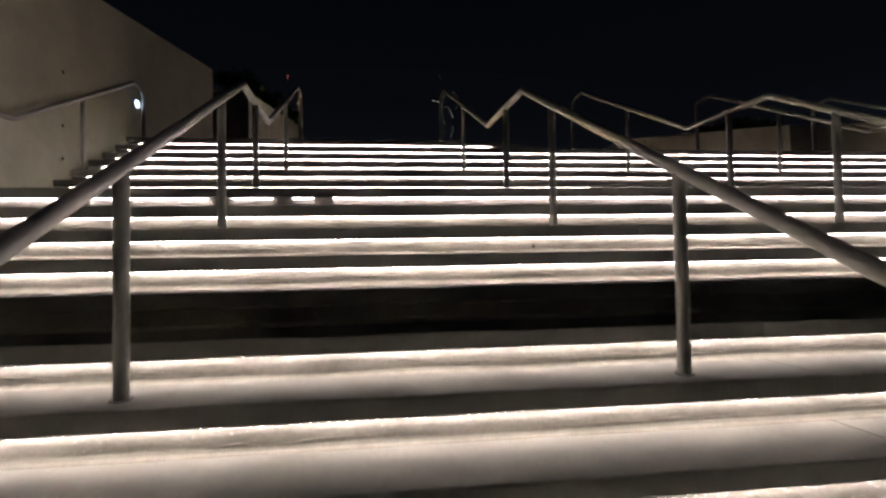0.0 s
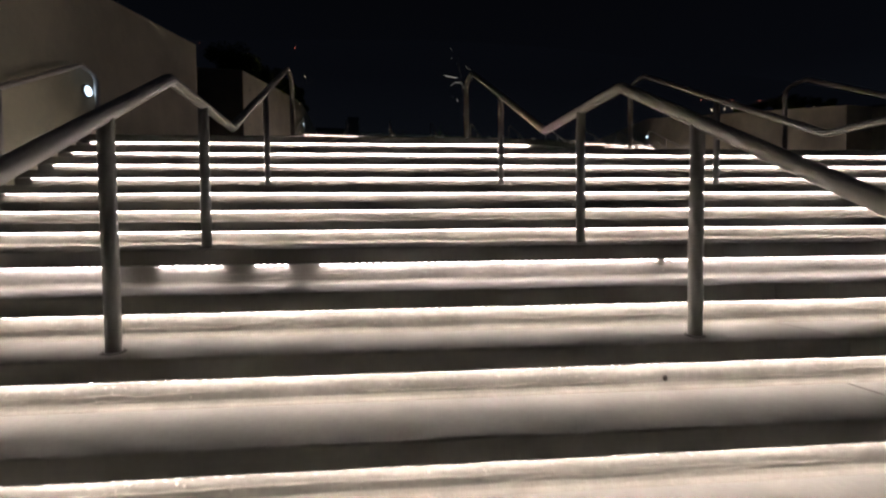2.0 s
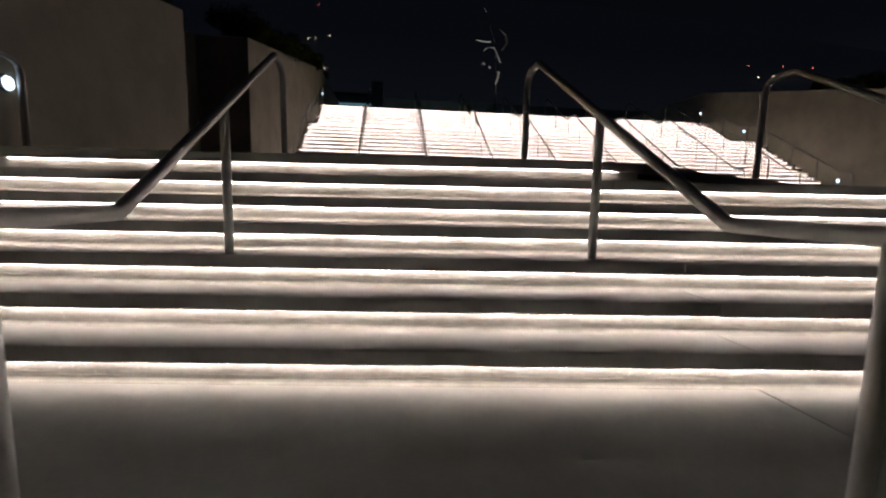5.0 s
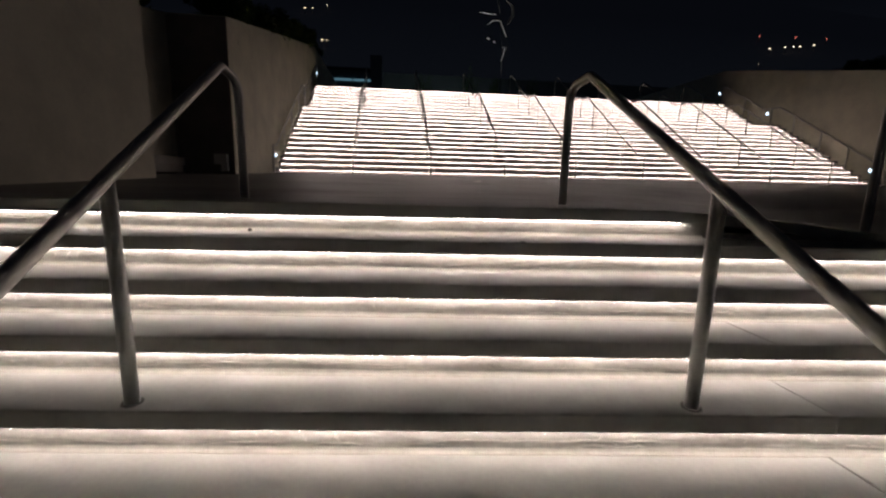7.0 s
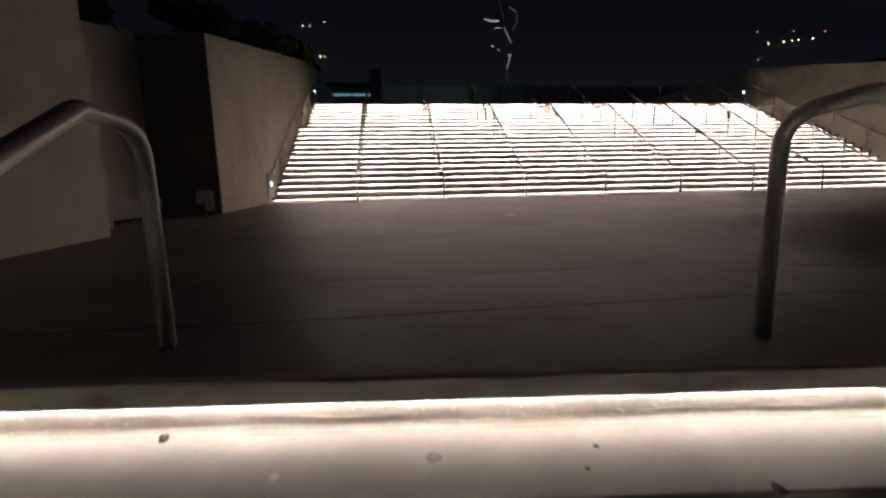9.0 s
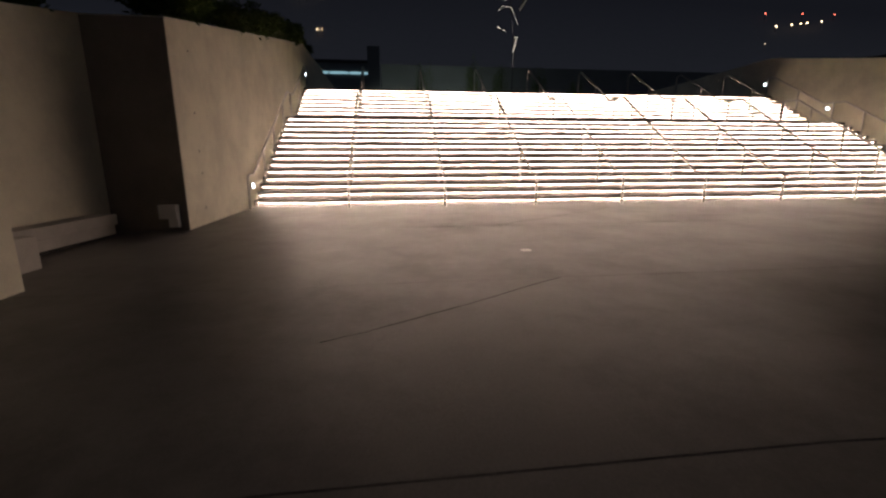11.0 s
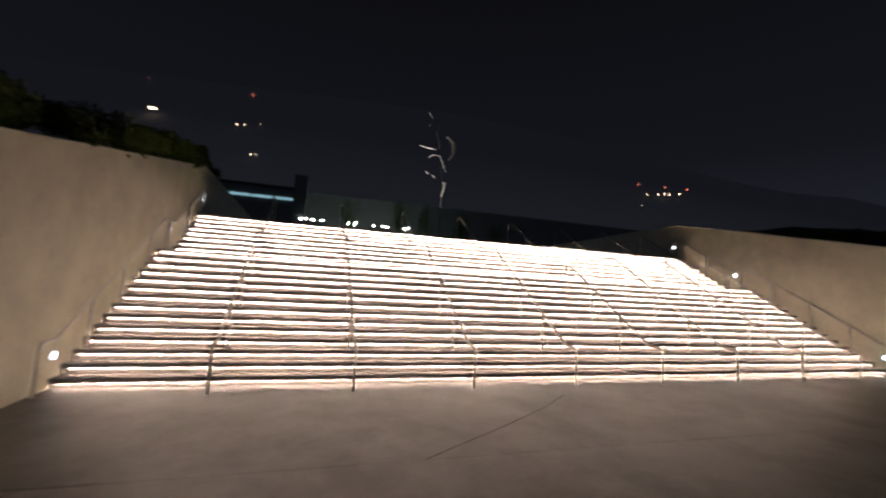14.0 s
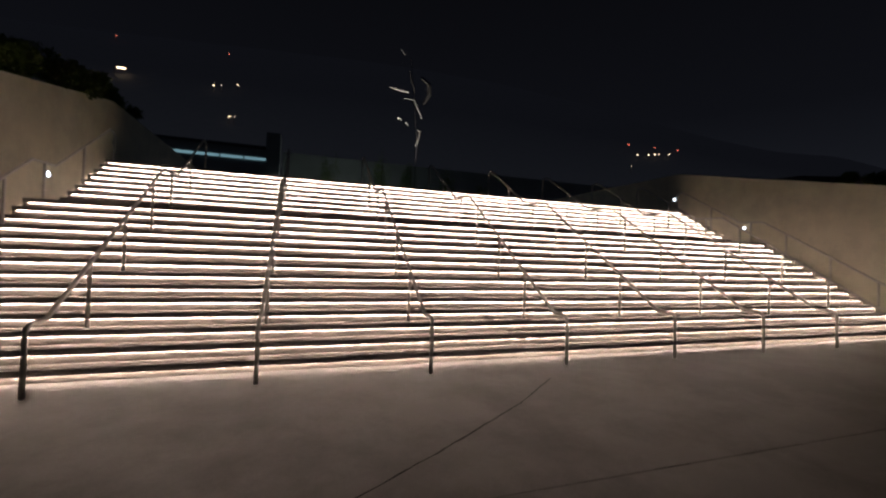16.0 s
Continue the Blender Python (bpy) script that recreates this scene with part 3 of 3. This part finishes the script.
# ---- recess: bench, white box ----
for s, face in ((-1, XL), (1, XR)):
    back = face + s * RECESS
    front = face + s * 0.86
    a, b = sorted((back, front))
    zf = 2.80
    bench = thing("bench", "low pale concrete bench against a shaded wall", "bench", "benches in the wall recesses")
    near = 10.10 if s < 0 else 9.5
    part("seat", box(a, b, near, 12.05, zf + 0.20, zf + 0.36, 0.012), M_BENCH, bench)
    inner = (front + s * 0.035, back)
    part("beam", box(min(inner), max(inner), near + 0.02, 12.03, zf + 0.06, zf + 0.197, 0.010), M_BENCH, bench)
    inner = (front + s * 0.10, back)
    # near-black box that paints in the shaded gap under the bench
    part("plinth", box(min(inner), max(inner), near + 0.1, 11.95, zf - 0.02, zf + 0.06), M_JOINT, bench, "recessed plinth blackened as the shade under the bench")
    if s < 0:
        part("end_block", box(back, -4.20, 9.27, near - 0.004, zf - 0.03, zf + 0.345, 0.015), M_BENCH, bench, "broad concrete end block")

ub = thing("utility_box", "small white metal box on a wall's end face", "utility box")
part("cover", box(-4.10, -3.84, 12.24, 12.370, 3.04, 3.26, 0.010), M_WHITEBOX, ub)
part("conduit", box(-3.98, -3.84, 12.27, 12.370, 2.90, 3.04, 0.008), M_WHITEBOX, ub)

# thin dark sheet that paints in the shade on the wall's end beside the recess
M_ENDSHADE = material("wall_end_shade", (0.26, 0.235, 0.20), 0.8, var=0.3, scale=1.6, fine=45, bump=0.3, stain=0.2)
solid("trim_wall_end", box(XL - RECESS + 0.004, XL - 0.012, 12.371, 12.379, 2.83, 6.0), M_ENDSHADE, "thin dark sheet painting the shade on the stucco wall's end", "trim", "structure")

# litter and spots
bm = bmesh.new()
bmesh.ops.create_icosphere(bm, subdivisions=2, radius=0.05)
for v in bm.verts:
    v.co = Vector((v.co.x * 1.5, v.co.y * 1.1, v.co.z * 0.10 + 0.006 * noise.noise(v.co * 45))) * (1 + 0.35 * noise.noise(v.co * 30))
ob = solid("crumpled_paper", bm, M_LITTER, "small crumpled white paper lying on the paving", "litter")
ob.location = (1.20, 10.24, plaza_z(1.2, 10.24) + 0.008)
for x, i, dz in ((0.62, 6, -0.060),):
    y, z = step_a(i)
    bm = bmesh.new()
    bmesh.ops.create_icosphere(bm, subdivisions=2, radius=0.012)
    for v in bm.verts:
        v.co = Vector((v.co.x, v.co.y * 0.5, v.co.z)) * (1 + 0.4 * noise.noise(v.co * 90 + Vector((x, 0, 0))))
    ob = solid("gum_spot", bm, M_GUM, "dark dried blob stuck to a concrete riser", "stain")
    ob.location = (x, y + 0.022 + SKEW * x, z + dz)
# blobs and flattened spots trodden onto the tread below the top step
for x, y, r, flat, tone in ((-1.245, 5.436, 0.015, 0.8, M_GUM), (-0.45, 5.234, 0.021, 0.12, M_DEAD), (-0.868, 5.218, 0.014, 0.10, M_BENCH), (0.008, 5.213, 0.009, 0.15, M_GUM), (-0.058, 5.129, 0.007, 0.15, M_GUM), (0.36, 4.995, 0.018, 0.15, M_GUM), (-0.93, 4.86, 0.008, 0.15, M_GUM)):
    bm = bmesh.new()
    bmesh.ops.create_icosphere(bm, subdivisions=2, radius=r)
    for v in bm.verts:
        v.co *= 1 + 0.4 * noise.noise(v.co * (1.1 / r) + Vector((x, 0, 0)))
        v.co.z *= flat
    ob = solid("gum_spot", bm, tone, "dried blob stuck to a pale concrete tread", "stain")
    ob.location = (x, y, step_a(14)[1] + NOSE + 0.5 * r * flat)
# lump hanging from the broken strip
bm = bmesh.new()
bmesh.ops.create_icosphere(bm, subdivisions=2, radius=0.024)
for v in bm.verts:
    v.co *= 1 + 0.35 * noise.noise(v.co * 60)
ob = solid("mortar_lump", bm, M_MORTAR, "rough mortar lump covering part of a light strip", "mortar")
ob.location = (1.008, step_a(8)[0] + 0.018 + SKEW * 1.008, step_a(8)[1] - 0.012)

# ---- shrubs above the walls ----


def leaf_cloud(count, rx, ry, rz, size, seed):
    rnd = random.Random(seed)
    bm = bmesh.new()
    lumps = [(Vector((rnd.uniform(-0.6, 0.6) * rx, rnd.uniform(-0.6, 0.6) * ry, rnd.uniform(0.25, 0.8) * rz)), rnd.uniform(0.3, 0.55)) for _ in range(9)]
    for _ in range(count):
        c, k = rnd.choice(lumps)
        d = Vector((rnd.gauss(0, 1), rnd.gauss(0, 1), rnd.gauss(0, 1))).normalized() * rnd.random() ** 0.4
        p = c + Vector((d.x * rx * k, d.y * ry * k, d.z * rz * k))
        p.z = max(p.z, 0.02)
        u = Vector((rnd.gauss(0, 1), rnd.gauss(0, 1), rnd.gauss(0.3, 0.7))).normalized()
        w = u.orthogonal().normalized()
        s = size * rnd.uniform(0.6, 1.3)
        bm.faces.new([bm.verts.new(q) for q in (p, p + u * s * 0.5 + w * s * 0.22, p + u * s, p + u * s * 0.5 - w * s * 0.22)])
    return bm


def shrub(seed):
    ob = thing("shrub", "dark green leafy shrub growing on the wall's top", "shrub", "shrubs along the wall tops")
    rnd = random.Random(seed)
    for k in range(4):
        a = rnd.uniform(0, 6.28)
        part("stem", tube([(0.1 * math.cos(a), 0.1 * math.sin(a), -0.15), (0.25 * math.cos(a), 0.25 * math.sin(a), 0.45), (0.5 * math.cos(a + 0.3), 0.5 * math.sin(a + 0.3), 1.0)], 0.025, 6, 0.008), M_BARK, ob)
    part("foliage", leaf_cloud(3000, 1.15, 1.5, 1.55, 0.24, seed), M_LEAF, ob)
    return ob


base = [shrub(1), shrub(2)]
rnd = random.Random(5)
spots = []
for n_ in range(14):
    y = 12.95 + 0.92 * n_
    spots.append((XL - 0.46 + rnd.uniform(-0.10, 0.05), y, 0.37 + 0.06 * sm(17, 21, y) - 0.12 * sm(22, 25, y) + rnd.uniform(-0.05, 0.05)))
for y, k in ((13.6, 0.2), (14.5, 0.3), (15.5, 0.34), (16.6, 0.3), (17.6, 0.22)):
    spots.append((XR + 0.75, y, k))
for y, k in ((9.6, 0.42), (10.7, 0.5), (11.8, 0.52)):
    spots.append((XL - 1.95, y, k))
for n_, (x, y, k) in enumerate(spots):
    m = pose(x, y, (bank_z(x, y) if x < XL - 1.5 else wall_top(y)) - 0.03, 0, 0, rnd.uniform(0, 360))
    if n_ < 2:
        c = base[n_]
        c.matrix_basis = m
    else:
        c = copy_thing(base[n_ % 2], m)
    c.scale = (k * 1.25, k * 1.25, k)

# ---- upper terrace: building, post lamps, sculpture, trees ----
fb = thing("far_building", "low dim building with a row of blue-lit windows", "building")
part("wall", box(-22, -2.8, 60.6, 70, 6.7, 16.2), M_FARWALL, fb)
part("roof", box(-22.4, -2.4, 60.2, 70.4, 16.2, 16.5), M_DARK, fb)
part("pillar", box(-2.95, -1.45, 60.0, 62, 6.7, 18.1), M_FARWALL, fb)
for k in range(7):
    x = -19.6 + 2.4 * k
    w = part("window", box(x, x + 2.25, 60.5, 60.62, 14.93, 15.20), M_BLUEWIN, fb, "blue-lit narrow window")
part("wing", box(-1.4, 70, 66, 74, 6.7, 17.4), M_FARWALL, fb)


def post_lamp(x, y, z):
    ob = thing("post_lamp", "small bright lamp on a thin dark post", "lamp", "post lamps on the upper terrace", at=(x, y, 6.75))
    h = z - 6.75
    part("post", tube([(0, 0, 0), (0, 0, h)], 0.05, 8), M_DARK, ob)
    bm = bmesh.new()
    bmesh.ops.create_uvsphere(bm, u_segments=12, v_segments=8, radius=0.085)
    bmesh.ops.translate(bm, vec=(0, 0, h + 0.08), verts=bm.verts[:])
    part("globe", bm, M_WHITELAMP, ob, smooth=True)


for x, z in ((-1.9, 12.75), (-1.2, 12.80), (-0.5, 12.72), (0.6, 12.78), (3.8, 12.7), (4.6, 12.75), (6.9, 12.72), (8.1, 12.78), (8.7, 12.7), (11.0, 12.72), (11.5, 12.8)):
    post_lamp(x, 60.0, z - 0.1)


def tree(x, y, h, seed):
    ob = thing("tree", "dim slender tree beyond the top of the stairs", "tree", "trees on the upper terrace", at=(x, y, 6.75))
    rnd = random.Random(seed)
    part("trunk", tube([(0, 0, 0), (0.05, 0.03, h * 0.35), (-0.05, 0.02, h * 0.7), (0.02, 0, h * 0.95)], 0.10, 8, 0.025), M_BARK, ob)
    for k in range(5):
        a = rnd.uniform(0, 6.28)
        z = h * rnd.uniform(0.4, 0.75)
        part("limb", tube([(0, 0, z), (0.4 * math.cos(a), 0.4 * math.sin(a), z + 0.5), (0.8 * math.cos(a), 0.8 * math.sin(a), z + 1.1)], 0.035, 6, 0.01), M_BARK, ob)
    bm = leaf_cloud(2600, 1.3, 1.3, h * 0.62, 0.16, seed)
    bmesh.ops.translate(bm, vec=(0, 0, h * 0.38), verts=bm.verts[:])
    part("crown", bm, M_LEAF, ob)


for x, y, h, sd in ((9.6, 56, 9.0, 11), (13.2, 57, 9.0, 12), (17.5, 56, 8.0, 13), (4.2, 63, 9.5, 14), (22.5, 58, 7.5, 15)):
    tree(x, y, h, sd)

SY = 28.7
sc = thing("sculpture", "abstract sculpture of bent brushed steel blades on a thin mast", "sculpture", at=(6.3, SY, 6.8))


def blade(pts, w, t=0.03, name="blade", mat=None):
    bm = bmesh.new()
    prev = None
    P = [Vector((x - 6.38, y, z - 6.8)) for x, y, z in pts]
    for i, p in enumerate(P):
        d = (P[min(i + 1, len(P) - 1)] - P[max(i - 1, 0)]).normalized()
        s = Vector((d.z, 0, -d.x)).normalized() if abs(d.y) < 0.95 else Vector((1, 0, 0))
        k = w * 0.48 * (0.35 + 0.65 * math.sin(math.pi * (i + 0.5) / len(P)))
        ring = [bm.verts.new(p + q) for q in (s * k + Vector((0, t, 0)), s * k * 0.2 - Vector((0, t, 0)), -s * k + Vector((0, t, 0)))]
        if prev:
            for a in range(3):
                bm.faces.new((prev[a], ring[a], ring[(a + 1) % 3], prev[(a + 1) % 3]))
        prev = ring
    bmesh.ops.recalc_face_normals(bm, faces=bm.faces[:])
    part(name, bm, mat or M_STEEL, sc)


part("mast", tube([(0, 0.15, 0), (0.05, 0.15, 3.5), (-0.35, 0.15, 7.3)], 0.03, 8, 0.012), M_DARK, sc)
blade([(5.45, 0, 14.45), (5.60, 0, 14.28), (5.68, 0, 14.15)], 0.05)
blade([(5.48, 0, 13.72), (5.62, 0, 13.80)], 0.04)
blade([(5.02, 0, 12.52), (5.45, 0, 12.44), (5.92, 0, 12.42)], 0.10)
blade([(6.55, 0.1, 13.30), (6.95, 0.1, 13.0), (7.0, 0.1, 12.5), (6.7, 0.1, 12.0)], 0.24, mat=M_STEEL_DIM)
blade([(5.95, 0.1, 13.5), (6.1, 0.1, 13.0), (6.25, 0.1, 12.5)], 0.08, mat=M_STEEL_DIM)
blade([(5.50, 0, 11.86), (5.75, 0, 12.08), (6.20, 0, 12.08)], 0.05)
blade([(6.22, 0, 12.08), (6.38, 0, 11.75), (6.60, 0, 11.25)], 0.07)
blade([(5.45, 0, 11.12), (5.62, 0, 11.04)], 0.08)
blade([(5.82, 0, 10.96), (5.98, 0, 10.82)], 0.05)
blade([(6.40, 0, 10.62), (6.62, 0, 10.60)], 0.06)
blade([(6.55, 0, 10.60), (6.48, 0, 10.2), (6.34, 0, 9.85)], 0.10)

# unseen uplight added at the foot of the sculpture to brighten its blades
up = thing("ground_spotlight", "small unseen spotlight added to brighten the sculpture", "lamp", at=(5.6, 26.6, 6.81))
part("housing", tube([(0, 0, 0), (0, 0.05, 0.22)], 0.09, 12), M_DARK, up)
ld = bpy.data.lights.new("sculpture_spot", "SPOT")
ld.energy, ld.color, ld.spot_size, ld.shadow_soft_size = 380, (1.0, 0.97, 0.92), radians(50), 0.06
lo = new("sculpture_spot", ld)
lo.matrix_world = look((5.6, 26.65, 7.1), (6.1, SY, 12.0))

# ---- distant lights ----


EYE = Vector((0.264, 8.124, 4.688))


def on_hill(x, z, lift=0.0):
    """The place on the hillside in the direction of (x, 300, z)."""
    d = Vector((x, 300, z)) - EYE
    k = 0.25
    while k < 2.2:
        p = EYE + d * k
        if p.z <= far_z(p.x, p.y) + lift:
            return p
        k += 0.002
    return p


def hill_lamp(x, z, r, mat, label):
    p = on_hill(x, z, 4)
    q = (p.y - EYE.y) / 292
    ob = thing("hillside_lamp", label, "lamp", "lights on the far hillside", at=(p.x, p.y, far_z(p.x, p.y) - 0.5))
    h = p.z - far_z(p.x, p.y) + 0.5
    part("pole", tube([(0, 0, 0), (0, 0, h)], 0.15, 6), M_DARK, ob)
    bm = bmesh.new()
    bmesh.ops.create_icosphere(bm, subdivisions=2, radius=r * q * 0.55)
    bmesh.ops.translate(bm, vec=(0, -0.3, h), verts=bm.verts[:])
    part("lamp_head", bm, mat, ob)


WARM = "small warm lamp on the dark far hillside"
RED = "small red lamp on the dark far hillside"
for x, z in ((281.9, 102.3), (294.4, 103.8), (301.5, 104.7), (306.6, 105.3), (318.3, 106.8)):
    hill_lamp(x, z, 0.85, M_WARM, WARM)
for x, z in ((271.7, 110.2), (301.6, 111.3), (328.1, 111.9)):
    hill_lamp(x, z, 0.6, M_RED, RED)
for x, z, r in ((-54.75, 108.0, 0.7), (-50.2, 108.5, 0.45), (-41.0, 110.7, 0.5), (-45.0, 89.3, 0.75), (-42.0, 89.4, 0.4), (274.9, 90.7, 0.35)):
    hill_lamp(x, z, r, M_WARM, WARM)
for x, z, r in ((-47.2, 129.7, 0.4), (-106.5, 128.8, 0.4)):
    hill_lamp(x, z, r, M_RED, RED)

p = on_hill(-103.3, 110.6, 6)
sl = thing("street_lamp", "street lamp glowing warm on the dark hillside", "lamp", at=(p.x, p.y, far_z(p.x, p.y) - 0.5))
h = p.z - far_z(p.x, p.y) + 0.5
part("pole", tube(rounded([(-3.5, 0.6, -1), (-3.5, 0.6, h + 0.1), (0, 0.6, h + 0.25)], 0.8, 6), 0.14, 8, 0.08), M_DARK, sl)
part("head", box(-2.4, 2.2, -0.4, 0.9, h + 0.05, h + 0.4, 0.05), M_DARK, sl)
part("lens", box(-2.2, 2.0, -0.3, 0.8, h - 0.6, h + 0.05), M_WARM, sl)
